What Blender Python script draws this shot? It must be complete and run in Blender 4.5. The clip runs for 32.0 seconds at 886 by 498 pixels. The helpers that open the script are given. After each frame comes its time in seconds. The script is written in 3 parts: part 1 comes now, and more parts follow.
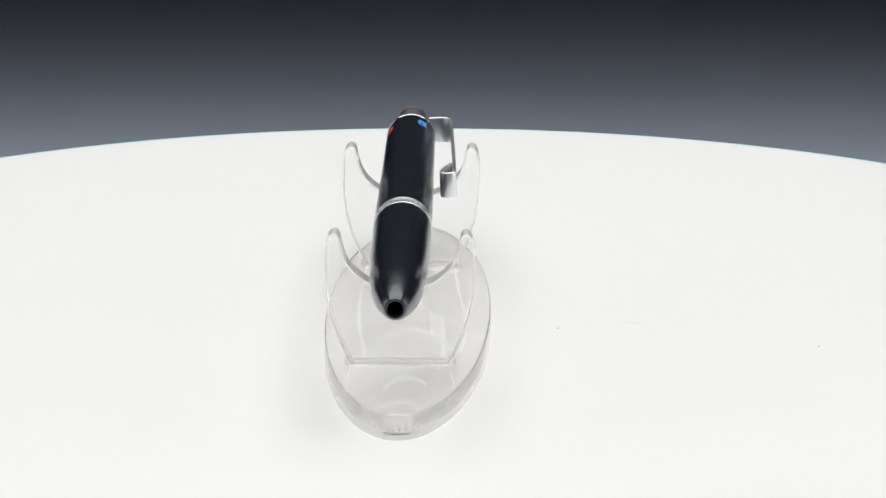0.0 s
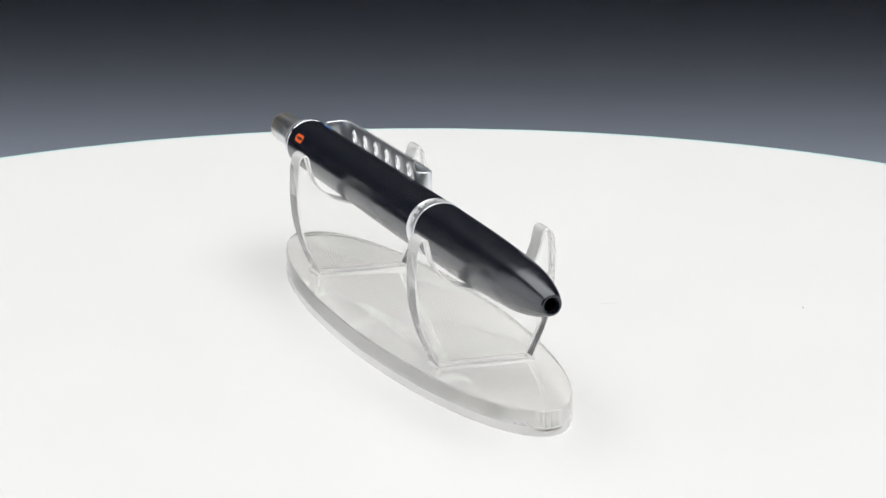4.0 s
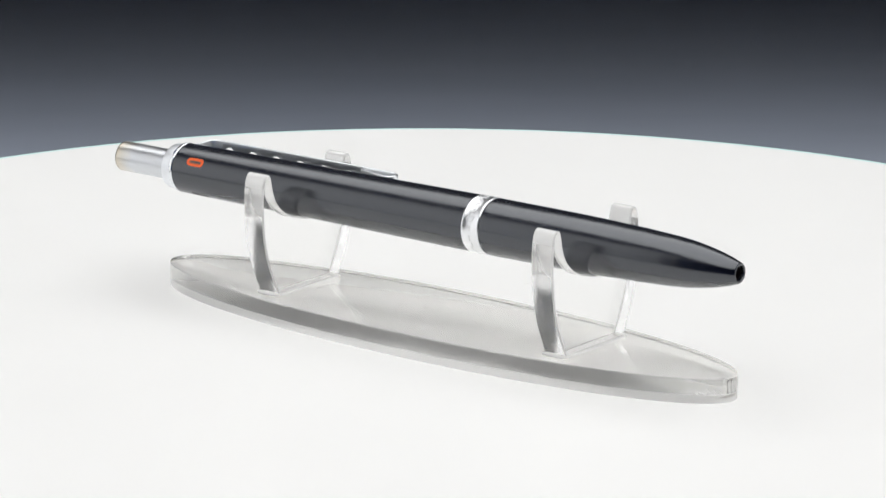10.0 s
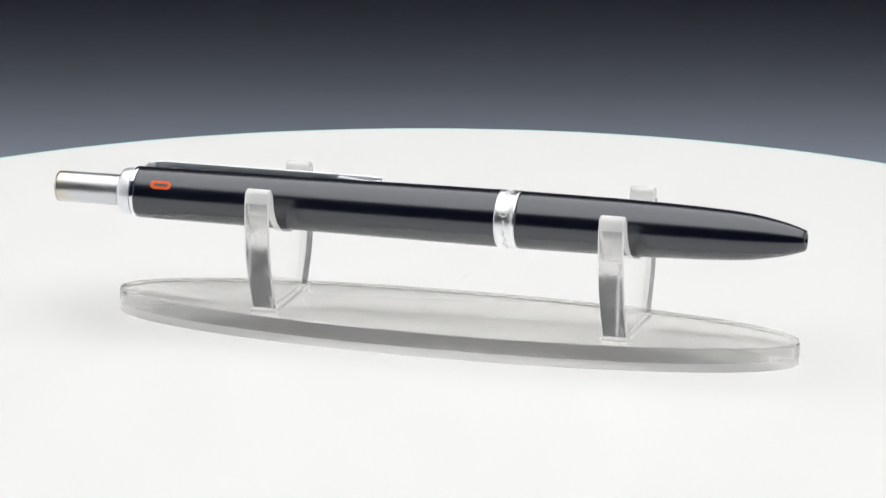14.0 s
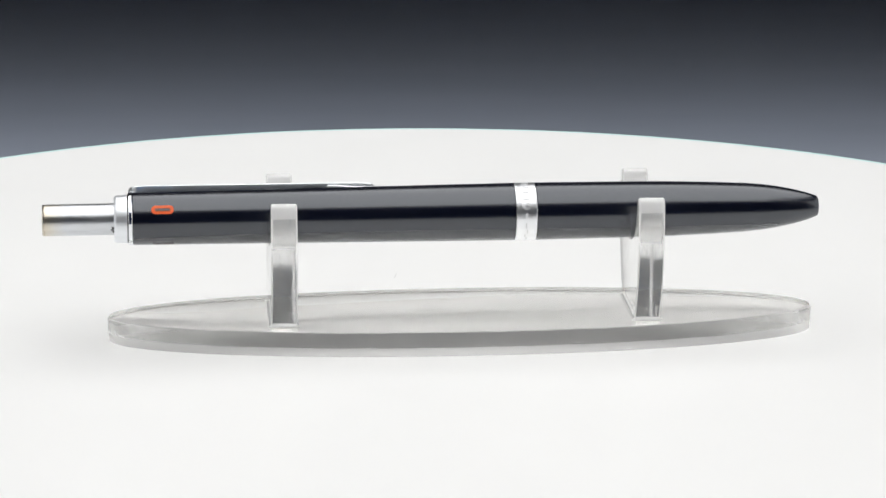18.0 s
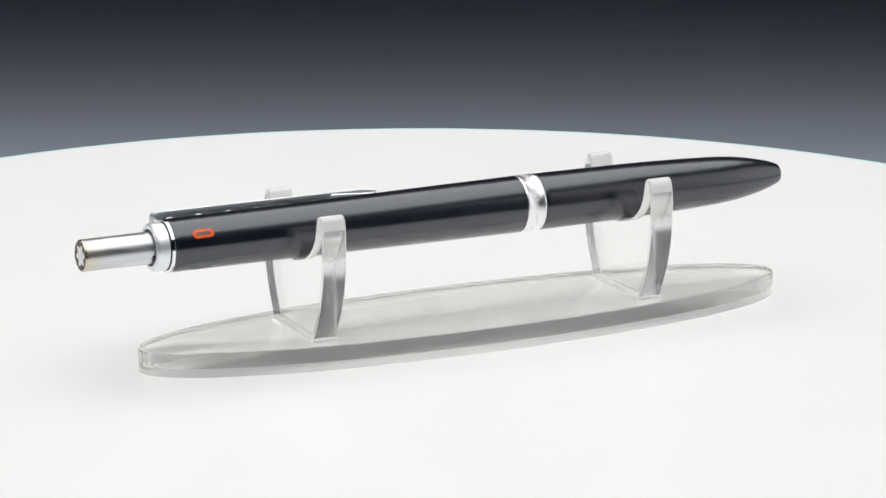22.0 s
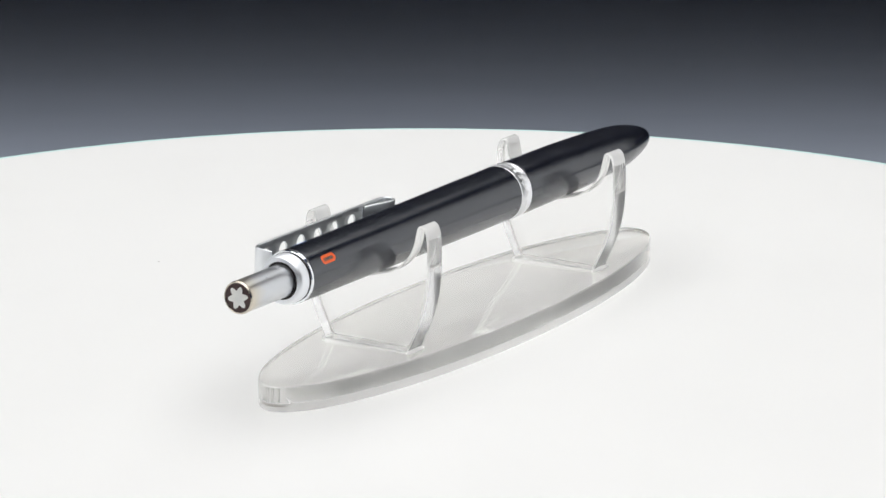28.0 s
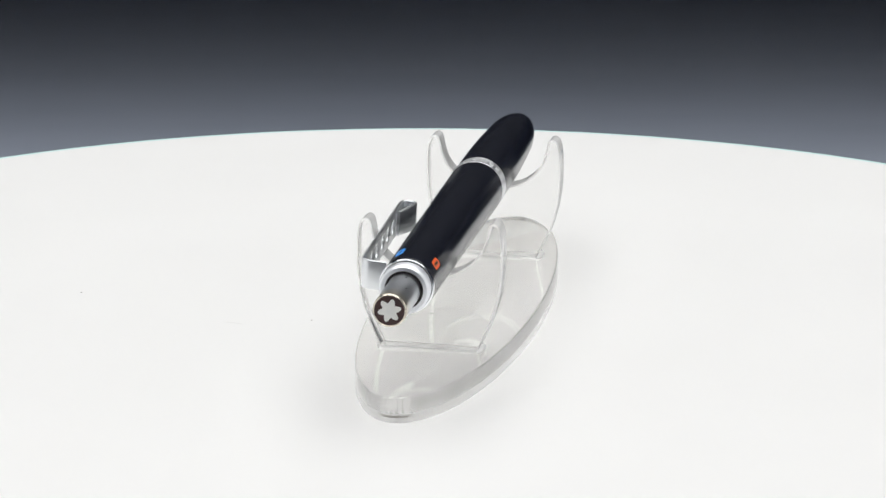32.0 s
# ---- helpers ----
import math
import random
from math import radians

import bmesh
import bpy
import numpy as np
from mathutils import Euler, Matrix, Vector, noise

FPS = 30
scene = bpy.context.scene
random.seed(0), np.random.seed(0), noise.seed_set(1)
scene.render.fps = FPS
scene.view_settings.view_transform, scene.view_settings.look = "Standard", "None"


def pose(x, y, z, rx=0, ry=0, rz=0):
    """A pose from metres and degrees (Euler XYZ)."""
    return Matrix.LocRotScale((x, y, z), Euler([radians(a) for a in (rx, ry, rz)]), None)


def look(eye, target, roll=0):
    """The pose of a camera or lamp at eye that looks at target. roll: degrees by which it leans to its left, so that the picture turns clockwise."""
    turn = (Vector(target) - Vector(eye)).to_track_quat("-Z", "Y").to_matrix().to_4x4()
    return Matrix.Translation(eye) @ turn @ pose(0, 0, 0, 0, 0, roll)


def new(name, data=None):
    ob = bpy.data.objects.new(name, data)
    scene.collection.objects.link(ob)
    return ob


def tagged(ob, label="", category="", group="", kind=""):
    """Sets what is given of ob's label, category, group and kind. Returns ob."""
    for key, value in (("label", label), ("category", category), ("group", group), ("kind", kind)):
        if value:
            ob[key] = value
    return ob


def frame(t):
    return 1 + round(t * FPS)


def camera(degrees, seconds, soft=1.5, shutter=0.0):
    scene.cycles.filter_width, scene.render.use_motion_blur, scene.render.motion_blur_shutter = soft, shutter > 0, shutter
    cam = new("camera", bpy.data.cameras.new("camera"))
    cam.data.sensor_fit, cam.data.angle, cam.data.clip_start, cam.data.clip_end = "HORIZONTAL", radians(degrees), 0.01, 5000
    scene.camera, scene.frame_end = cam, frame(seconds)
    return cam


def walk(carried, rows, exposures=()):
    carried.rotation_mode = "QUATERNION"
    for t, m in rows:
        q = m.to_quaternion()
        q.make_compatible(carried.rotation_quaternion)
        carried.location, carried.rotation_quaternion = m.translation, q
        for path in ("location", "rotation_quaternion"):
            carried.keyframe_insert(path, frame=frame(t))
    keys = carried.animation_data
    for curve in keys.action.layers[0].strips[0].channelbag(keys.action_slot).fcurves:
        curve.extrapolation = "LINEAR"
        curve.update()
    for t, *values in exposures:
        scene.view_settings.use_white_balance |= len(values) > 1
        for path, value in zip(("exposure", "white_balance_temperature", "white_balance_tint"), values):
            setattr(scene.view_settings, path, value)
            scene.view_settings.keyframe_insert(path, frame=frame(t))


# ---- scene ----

MM = 0.001
SECONDS = 32.0
RATE = 5.336          # degrees a second, the turntable's pace
MID = 17.3            # seconds at which the pen lies across the view

cam = camera(13.489, SECONDS, soft=1.5)
EYE = pose(0.0, -0.65071, 0.18582, 90 - 14.741, 0, -0.149) @ pose(0, 0, 0, 0, 0, 0.218)
walk(cam, [(0.0, EYE), (SECONDS, EYE)], exposures=[(0.0, 0.0), (SECONDS, 0.0)])

# ---- light ----
world = bpy.data.worlds.new("studio_dark")
scene.world = world
world.use_nodes = True
world.node_tree.nodes["Background"].inputs["Color"].default_value = (0.5, 0.55, 0.65, 1)
world.node_tree.nodes["Background"].inputs["Strength"].default_value = 0.02

SOFT_X, SOFT_Y, SOFT_Z = 1.00, 1.25, 0.64
SOFT_AT = (0.0, -0.025, SOFT_Z)
lamp = bpy.data.lights.new("softbox_light", "AREA")
lamp.shape, lamp.size, lamp.size_y = "RECTANGLE", SOFT_X, SOFT_Y
lamp.energy = 7.6
lamp.color = (1.0, 0.992, 0.978)
lamp_ob = new("softbox_light", lamp)
lamp_ob.matrix_world = pose(*SOFT_AT)

# side lamps added for the bright sides mirrored in chrome and acrylic
SIDE_X, SIDE_Y, SIDE_Z, SIDE_W, SIDE_H = 0.70, 0.05, 0.275, 0.95, 0.70
for side in (-1, 1):
    strip_lamp = bpy.data.lights.new("side_light", "AREA")
    strip_lamp.shape, strip_lamp.size, strip_lamp.size_y = "RECTANGLE", SIDE_W, SIDE_H
    strip_lamp.energy, strip_lamp.spread, strip_lamp.color = 0.60, radians(120), (1.0, 0.992, 0.978)
    side_ob = new("side_light", strip_lamp)
    side_ob.matrix_world = look((side * SIDE_X, SIDE_Y, SIDE_Z), (0, SIDE_Y, SIDE_Z))


# ---- materials ----
def material(name, color, rough=0.5, metal=0.0, ior=1.5, coat=0.0, trans=0.0, spec=0.5):
    m = bpy.data.materials.new(name)
    m.use_nodes = True
    b = m.node_tree.nodes["Principled BSDF"]
    b.inputs["Base Color"].default_value = (*color, 1)
    b.inputs["Roughness"].default_value = rough
    b.inputs["Metallic"].default_value = metal
    b.inputs["IOR"].default_value = ior
    b.inputs["Coat Weight"].default_value = coat
    b.inputs["Transmission Weight"].default_value = trans
    b.inputs["Specular IOR Level"].default_value = spec
    return m


def node(m, kind, **inputs):
    n = m.node_tree.nodes.new(kind)
    for key, value in inputs.items():
        n.inputs[key.replace("_", " ")].default_value = value
    return n


def coords(m, scale=(1, 1, 1), turn=(0, 0, 0)):
    tc = node(m, "ShaderNodeTexCoord")
    mp = node(m, "ShaderNodeMapping")
    mp.inputs["Scale"].default_value = scale
    mp.inputs["Rotation"].default_value = turn
    m.node_tree.links.new(tc.outputs["Object"], mp.inputs["Vector"])
    return mp.outputs["Vector"]


def noise_out(m, scale, stretch=(1, 1, 1), detail=4.0, rough=0.55, turn=(0, 0, 0)):
    n = node(m, "ShaderNodeTexNoise", Scale=scale, Detail=detail, Roughness=rough)
    m.node_tree.links.new(coords(m, stretch, turn), n.inputs["Vector"])
    return n.outputs["Fac"]


def ramp(m, fac, stops):
    r = node(m, "ShaderNodeValToRGB")
    while len(r.color_ramp.elements) < len(stops):
        r.color_ramp.elements.new(0.5)
    for e, (at, c) in zip(r.color_ramp.elements, stops):
        e.position, e.color = at, (*c, 1)
    m.node_tree.links.new(fac, r.inputs["Fac"])
    return r.outputs["Color"]


def vary(m, fac, low, high, what="Roughness"):
    r = node(m, "ShaderNodeMapRange")
    r.inputs["From Min"].default_value, r.inputs["From Max"].default_value = 0.3, 0.7
    r.inputs["To Min"].default_value, r.inputs["To Max"].default_value = low, high
    m.node_tree.links.new(fac, r.inputs["Value"])
    m.node_tree.links.new(r.outputs["Result"], m.node_tree.nodes["Principled BSDF"].inputs[what])


def tint(m, color_out):
    m.node_tree.links.new(color_out, m.node_tree.nodes["Principled BSDF"].inputs["Base Color"])


def bump(m, fac, strength, distance):
    b = node(m, "ShaderNodeBump", Strength=strength, Distance=distance)
    m.node_tree.links.new(fac, b.inputs["Height"])
    m.node_tree.links.new(b.outputs["Normal"], m.node_tree.nodes["Principled BSDF"].inputs["Normal"])


def make_lacquer():
    m = material("black_resin", (0.004, 0.005, 0.009), 0.2, ior=1.9)
    tint(m, ramp(m, noise_out(m, 300), [(0.3, (0.0018, 0.0026, 0.0075)), (0.7, (0.0030, 0.0042, 0.0110))]))
    m.node_tree.nodes["Principled BSDF"].inputs["Specular Tint"].default_value = (0.915, 0.95, 1.0, 1)
    vary(m, noise_out(m, 900, (0.12, 1, 1)), 0.185, 0.25)
    bump(m, noise_out(m, 500), 0.012, 0.00002)
    # polished round the barrel, so the gloss spreads along it
    around = node(m, "ShaderNodeTangent")
    around.direction_type, around.axis = "RADIAL", "X"
    b = m.node_tree.nodes["Principled BSDF"]
    b.inputs["Anisotropic"].default_value = 0.26
    b.inputs["Anisotropic Rotation"].default_value = 0.25
    m.node_tree.links.new(around.outputs["Tangent"], b.inputs["Tangent"])
    return m


def make_chrome(name, color, low, high, stretch):
    m = material(name, color, 0.2, metal=1.0)
    vary(m, noise_out(m, 900, stretch), low, high)
    bump(m, noise_out(m, 2500, stretch), 0.025, 0.00002)
    return m


def make_button_steel():
    m = make_chrome("button_steel", (0.72, 0.71, 0.69), 0.27, 0.37, (0.25, 1, 1))
    sep = node(m, "ShaderNodeSeparateXYZ")
    m.node_tree.links.new(coords(m), sep.inputs["Vector"])
    add = node(m, "ShaderNodeMath")
    add.operation = "MULTIPLY_ADD"
    add.inputs[1].default_value = 0.0035
    m.node_tree.links.new(noise_out(m, 350), add.inputs[0])
    m.node_tree.links.new(sep.outputs["X"], add.inputs[2])
    r = node(m, "ShaderNodeMapRange")
    r.inputs["From Min"].default_value, r.inputs["From Max"].default_value = -0.0685, -0.0615
    m.node_tree.links.new(add.outputs[0], r.inputs["Value"])
    tint(m, ramp(m, r.outputs["Result"], [(0.0, (0.66, 0.57, 0.44)), (0.3, (0.64, 0.61, 0.55)), (0.7, (0.63, 0.645, 0.67))]))
    return m


def make_acrylic(name, color, low, high, scale, stretch=(1, 1, 1), relief=0.03, clear=1.0):
    m = material(name, color, 0.05, ior=1.49, trans=clear)
    vary(m, noise_out(m, scale, stretch), low, high)
    bump(m, noise_out(m, scale * 2.5, stretch), relief, 0.0001)
    return m


def scratches(m, lean, across, along, detail=3.0):
    """Fine strokes in the x-z plane, leaning from the upright by an angle."""
    mp = node(m, "ShaderNodeMapping")
    mp.inputs["Scale"].default_value = (across, 0.0, along)
    m.node_tree.links.new(coords(m, (1, 1, 1), (0, radians(lean), 0)), mp.inputs["Vector"])
    n = node(m, "ShaderNodeTexNoise", Scale=1.0, Detail=detail, Roughness=0.6)
    m.node_tree.links.new(mp.outputs["Vector"], n.inputs["Vector"])
    return n.outputs["Fac"]


def mixed(m, a, b, share):
    """a times (1 - share) plus b times share."""
    n = node(m, "ShaderNodeMix", Factor=share)
    m.node_tree.links.new(a, n.inputs["A"])
    m.node_tree.links.new(b, n.inputs["B"])
    return n.outputs["Result"]


def mapped(m, fac, f0, f1, t0, t1):
    r = node(m, "ShaderNodeMapRange")
    for key, value in (("From Min", f0), ("From Max", f1), ("To Min", t0), ("To Max", t1)):
        r.inputs[key].default_value = value
    m.node_tree.links.new(fac, r.inputs["Value"])
    return r.outputs["Result"]


def make_shade_tinted_edge():
    """Clear acrylic cut with a saw: cloudy slanting strokes in a smooth face, denser towards its foot. The face is
    tinted dark for the backdrop it refracts.
    """
    m = make_acrylic("shade_tinted_sawn_edge", (0.97, 0.97, 0.955), 0.02, 0.08, 150, (0.4, 0.4, 1.5), 0.02)
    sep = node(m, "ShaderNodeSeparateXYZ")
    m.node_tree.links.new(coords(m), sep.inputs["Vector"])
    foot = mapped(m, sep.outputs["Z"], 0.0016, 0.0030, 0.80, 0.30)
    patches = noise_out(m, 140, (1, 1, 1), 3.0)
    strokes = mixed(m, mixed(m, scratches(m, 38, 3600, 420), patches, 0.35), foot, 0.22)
    # paler towards both ends, where the painted refraction dark fades out
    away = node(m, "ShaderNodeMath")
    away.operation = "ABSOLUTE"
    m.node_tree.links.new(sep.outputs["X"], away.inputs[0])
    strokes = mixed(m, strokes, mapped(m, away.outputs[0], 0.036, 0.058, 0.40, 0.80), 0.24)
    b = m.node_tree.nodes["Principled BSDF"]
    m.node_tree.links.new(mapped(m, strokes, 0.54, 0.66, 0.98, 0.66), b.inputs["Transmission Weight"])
    # dark stops paint in the dim backdrop refracted through the edge
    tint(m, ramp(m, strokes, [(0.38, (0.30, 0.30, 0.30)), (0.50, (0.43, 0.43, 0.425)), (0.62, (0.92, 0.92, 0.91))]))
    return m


def make_cut_edge():
    """The cradles' sawn and half polished edges, with fine strokes along them."""
    m = make_acrylic("polished_cut_edge", (0.985, 0.985, 0.98), 0.06, 0.20, 500, (3, 1, 0.2), 0.04, 0.87)
    strokes = mixed(m, scratches(m, 7, 3800, 260), noise_out(m, 260, (1, 1, 1), 5.0), 0.45)
    b = m.node_tree.nodes["Principled BSDF"]
    m.node_tree.links.new(mapped(m, strokes, 0.53, 0.65, 0.91, 0.52), b.inputs["Transmission Weight"])
    tint(m, ramp(m, strokes, [(0.38, (0.86, 0.86, 0.86)), (0.54, (0.93, 0.93, 0.925)), (0.62, (0.985, 0.985, 0.98))]))
    return m


def make_turntable_white():
    m = material("turntable_white", (0.86, 0.86, 0.85), 0.35, ior=1.45)
    tint(m, ramp(m, noise_out(m, 14), [(0.35, (0.857, 0.857, 0.85)), (0.65, (0.868, 0.868, 0.86))]))
    vary(m, noise_out(m, 60), 0.38, 0.44)
    return m


def make_paper():
    m = material("backdrop_paper", (0.37, 0.412, 0.498), 0.8)
    tint(m, ramp(m, noise_out(m, 40, (0.3, 1, 1)), [(0.3, (0.36, 0.402, 0.488)), (0.7, (0.38, 0.422, 0.508))]))
    bump(m, noise_out(m, 1500), 0.1, 0.0002)
    return m


def make_matte(name, a, b, scale, rough):
    m = material(name, a, rough)
    tint(m, ramp(m, noise_out(m, scale), [(0.35, a), (0.65, b)]))
    bump(m, noise_out(m, scale * 6), 0.1, 0.001)
    return m


RESIN = make_lacquer()
CHROME = make_chrome("polished_chrome", (0.82, 0.84, 0.87), 0.08, 0.15, (1, 1, 1))
SATIN = make_chrome("satin_chrome", (0.84, 0.86, 0.89), 0.40, 0.50, (1, 0.3, 0.3))
RING = make_chrome("ring_chrome", (0.86, 0.87, 0.89), 0.27, 0.37, (1, 0.3, 0.3))
CLIP_METAL = make_chrome("worn_clip_chrome", (0.80, 0.82, 0.84), 0.29, 0.40, (0.4, 1, 1))
STEEL = make_button_steel()
ACRYLIC = make_acrylic("clear_acrylic", (0.97, 0.97, 0.965), 0.0, 0.06, 300)
CUT_EDGE = make_cut_edge()
# chamfers whitened in place of the light they catch along the edge
CHAMFER = make_acrylic("highlight_chamfer", (0.97, 0.97, 0.965), 0.10, 0.28, 900, (1, 1, 0.4), 0.05, 0.34)
# milkier, paler cut edge for the horns and the hollow
MILKY_EDGE = make_acrylic("milky_cut_edge", (0.98, 0.98, 0.975), 0.06, 0.18, 500, (1, 1, 0.3), 0.03, 0.46)
GLUE = make_matte("dried_clear_glue", (0.72, 0.72, 0.71), (0.76, 0.76, 0.75), 300, 0.35)
FILLET = make_acrylic("clear_glue_line", (0.97, 0.97, 0.965), 0.05, 0.15, 300, (1, 1, 1), 0.02, 0.6)
BASE_UNDER = make_acrylic("scuffed_acrylic_underside", (0.945, 0.94, 0.93), 0.04, 0.15, 200, (1, 1, 1), 0.01, 0.58)
BASE_FACE = make_acrylic("rubbed_acrylic", (0.93, 0.93, 0.92), 0.04, 0.12, 60, (1, 1, 1), 0.004, 0.97)
BASE_EDGE = make_shade_tinted_edge()
EDGE_FOOT = make_acrylic("frosted_acrylic_edge", (0.87, 0.87, 0.86), 0.10, 0.25, 300, (0.25, 0.25, 3.0), 0.02, 0.55)
ORANGE = make_matte("orange_enamel", (0.80, 0.10, 0.012), (0.86, 0.13, 0.02), 900, 0.35)
INSET = make_matte("brown_mark_slot", (0.16, 0.062, 0.035), (0.26, 0.10, 0.05), 1500, 0.3)
BLUE = make_matte("blue_enamel", (0.04, 0.28, 0.82), (0.06, 0.34, 0.90), 900, 0.35)
BROWN = make_matte("dark_maroon_enamel", (0.035, 0.014, 0.014), (0.055, 0.022, 0.02), 700, 0.3)
IVORY = make_matte("white_enamel", (0.78, 0.79, 0.77), (0.85, 0.85, 0.82), 700, 0.35)
BRASS = make_chrome("worn_brass", (0.60, 0.55, 0.47), 0.20, 0.36, (1, 1, 1))
HOLLOW = make_matte("dark_bore", (0.010, 0.007, 0.009), (0.016, 0.010, 0.012), 600, 0.5)
ENGRAVED = make_matte("engraving_shade", (0.66, 0.67, 0.68), (0.74, 0.75, 0.76), 900, 0.35)
DARK_INLAY = make_matte("dark_inlay", (0.05, 0.05, 0.055), (0.08, 0.08, 0.085), 900, 0.4)
MARK = make_matte("grey_brown_mark", (0.11, 0.09, 0.085), (0.17, 0.14, 0.13), 900, 0.6)
RAISED = make_matte("bright_letters", (0.78, 0.79, 0.80), (0.84, 0.85, 0.86), 900, 0.3)
WHITE_TOP = make_turntable_white()
PALE_RIM = make_matte("pale_green_rim", (0.60, 0.84, 0.82), (0.66, 0.87, 0.85), 80, 0.3)
TEAL_EDGE = make_matte("green_tinted_edge", (0.05, 0.16, 0.15), (0.08, 0.21, 0.20), 80, 0.2)
GRIT = make_matte("dark_grit", (0.24, 0.22, 0.20), (0.34, 0.31, 0.28), 900, 0.8)
SCUFF = make_matte("pale_scuff", (0.70, 0.70, 0.69), (0.76, 0.76, 0.75), 900, 0.6)
PAPER = make_paper()
TABLE_WOOD = make_matte("dark_table", (0.06, 0.05, 0.045), (0.09, 0.075, 0.065), 6, 0.5)
DARK_WALL = make_matte("dark_wall", (0.055, 0.115, 0.33), (0.062, 0.125, 0.35), 3, 0.8)
BLACK_CLOTH = make_matte("black_cloth", (0.012, 0.012, 0.013), (0.02, 0.02, 0.021), 50, 0.9)
REFRACTION_LINE = make_matte("refraction_line_grey", (0.28, 0.27, 0.25), (0.40, 0.38, 0.35), 900, 0.5)
GREY_CLOTH = make_matte("dark_grey_cloth", (0.020, 0.020, 0.022), (0.028, 0.028, 0.030), 50, 0.9)
DIFFUSER = make_matte("white_diffuser", (0.8, 0.8, 0.79), (0.84, 0.84, 0.83), 20, 0.7)


# ---- mesh helpers ----
def finish(bm, smooth_angle=38):
    bmesh.ops.recalc_face_normals(bm, faces=bm.faces)
    limit = radians(smooth_angle)
    for f in bm.faces:
        f.smooth = True
    for e in bm.edges:
        if len(e.link_faces) != 2 or e.calc_face_angle(0) > limit:
            e.smooth = False


def part(name, bm, mat, parent, label="", smooth_angle=38):
    finish(bm, smooth_angle)
    me = bpy.data.meshes.new(name)
    bm.to_mesh(me)
    bm.free()
    for m in mat if isinstance(mat, (list, tuple)) else [mat]:
        me.materials.append(m)
    ob = new(name, me)
    ob.parent = parent
    return tagged(ob, label) if label else ob


def lathe(profile, segs=96):
    """A body of revolution about x; profile: rows of (x, radius) in millimetres, from axis to axis or a closed ring."""
    bm = bmesh.new()
    closed = profile[0] == profile[-1]
    rows = []
    for x, r in profile[:-1] if closed else profile:
        if r < 1e-6:
            rows.append([bm.verts.new((x * MM, 0, 0))])
        else:
            rows.append([bm.verts.new((x * MM, r * MM * math.cos(2 * math.pi * i / segs), r * MM * math.sin(2 * math.pi * i / segs)))
                         for i in range(segs)])
    pairs = list(zip(rows, rows[1:])) + ([(rows[-1], rows[0])] if closed else [])
    for a, b in pairs:
        for i in range(segs):
            j = (i + 1) % segs
            ring = [a[i % len(a)], a[j % len(a)], b[j % len(b)], b[i % len(b)]]
            ring = [v for k, v in enumerate(ring) if v not in ring[:k]]
            if len(ring) > 2:
                bm.faces.new(ring)
    return bm


def box(bm, x0, x1, y0, y1, z0, z1, bevel=0.0):
    vs = [bm.verts.new((x, y, z)) for x in (x0, x1) for y in (y0, y1) for z in (z0, z1)]
    fs = [bm.faces.new([vs[i] for i in q]) for q in ((0, 1, 3, 2), (4, 6, 7, 5), (0, 4, 5, 1), (2, 3, 7, 6), (0, 2, 6, 4), (1, 5, 7, 3))]
    if bevel:
        es = list({e for f in fs for e in f.edges})
        bmesh.ops.bevel(bm, geom=es, offset=bevel, segments=2, affect="EDGES", profile=0.5)
    return bm


def curve_points(pts, steps=6):
    """A smooth line through the points (Catmull-Rom)."""
    out = []
    p = [Vector(q) for q in pts]
    p = [2 * p[0] - p[1]] + p + [2 * p[-1] - p[-2]]
    for i in range(1, len(p) - 2):
        for k in range(steps):
            t = k / steps
            a, b, c, d = p[i - 1:i + 3]
            out.append(0.5 * (2 * b + (c - a) * t + (2 * a - 5 * b + 4 * c - d) * t * t + (3 * b - a - 3 * c + d) * t ** 3))
    out.append(p[-2])
    return out


def pen_radius(x):
    """The barrel's radius in millimetres, x millimetres from the button's end."""
    return float(np.interp(x, PEN_X, PEN_R))


def wrap(bm, r_extra, x_mid, angle):
    """Bends a flat drawing (x along the pen, y round it, z outward, metres) onto the barrel at that angle."""
    for v in bm.verts:
        x = v.co.x + x_mid * MM
        r = pen_radius(x / MM) * MM + r_extra * MM + v.co.z
        a = radians(angle) + v.co.y / (pen_radius(x_mid) * MM)
        v.co = Vector((x, r * math.cos(a), r * math.sin(a)))
    return bm


def rounded_outline(w, h, r, n=8):
    pts = []
    for cx, cy, a0 in ((w / 2 - r, h / 2 - r, 0), (-w / 2 + r, h / 2 - r, 90), (-w / 2 + r, -h / 2 + r, 180), (w / 2 - r, -h / 2 + r, 270)):
        for k in range(n + 1):
            a = radians(a0 + 90 * k / n)
            pts.append((cx + r * math.cos(a), cy + r * math.sin(a)))
    return pts


def frame_band(outer, inner, z0, z1):
    """A flat ring between two outlines with equal counts, z0 to z1 thick."""
    bm = bmesh.new()
    n = len(outer)
    rows = [[bm.verts.new((x * MM, y * MM, z * MM)) for x, y in o] for o, z in ((outer, z0), (outer, z1), (inner, z1), (inner, z0))]
    for a in range(4):
        b = (a + 1) % 4
        for i in range(n):
            j = (i + 1) % n
            bm.faces.new((rows[a][i], rows[a][j], rows[b][j], rows[b][i]))
    return bm


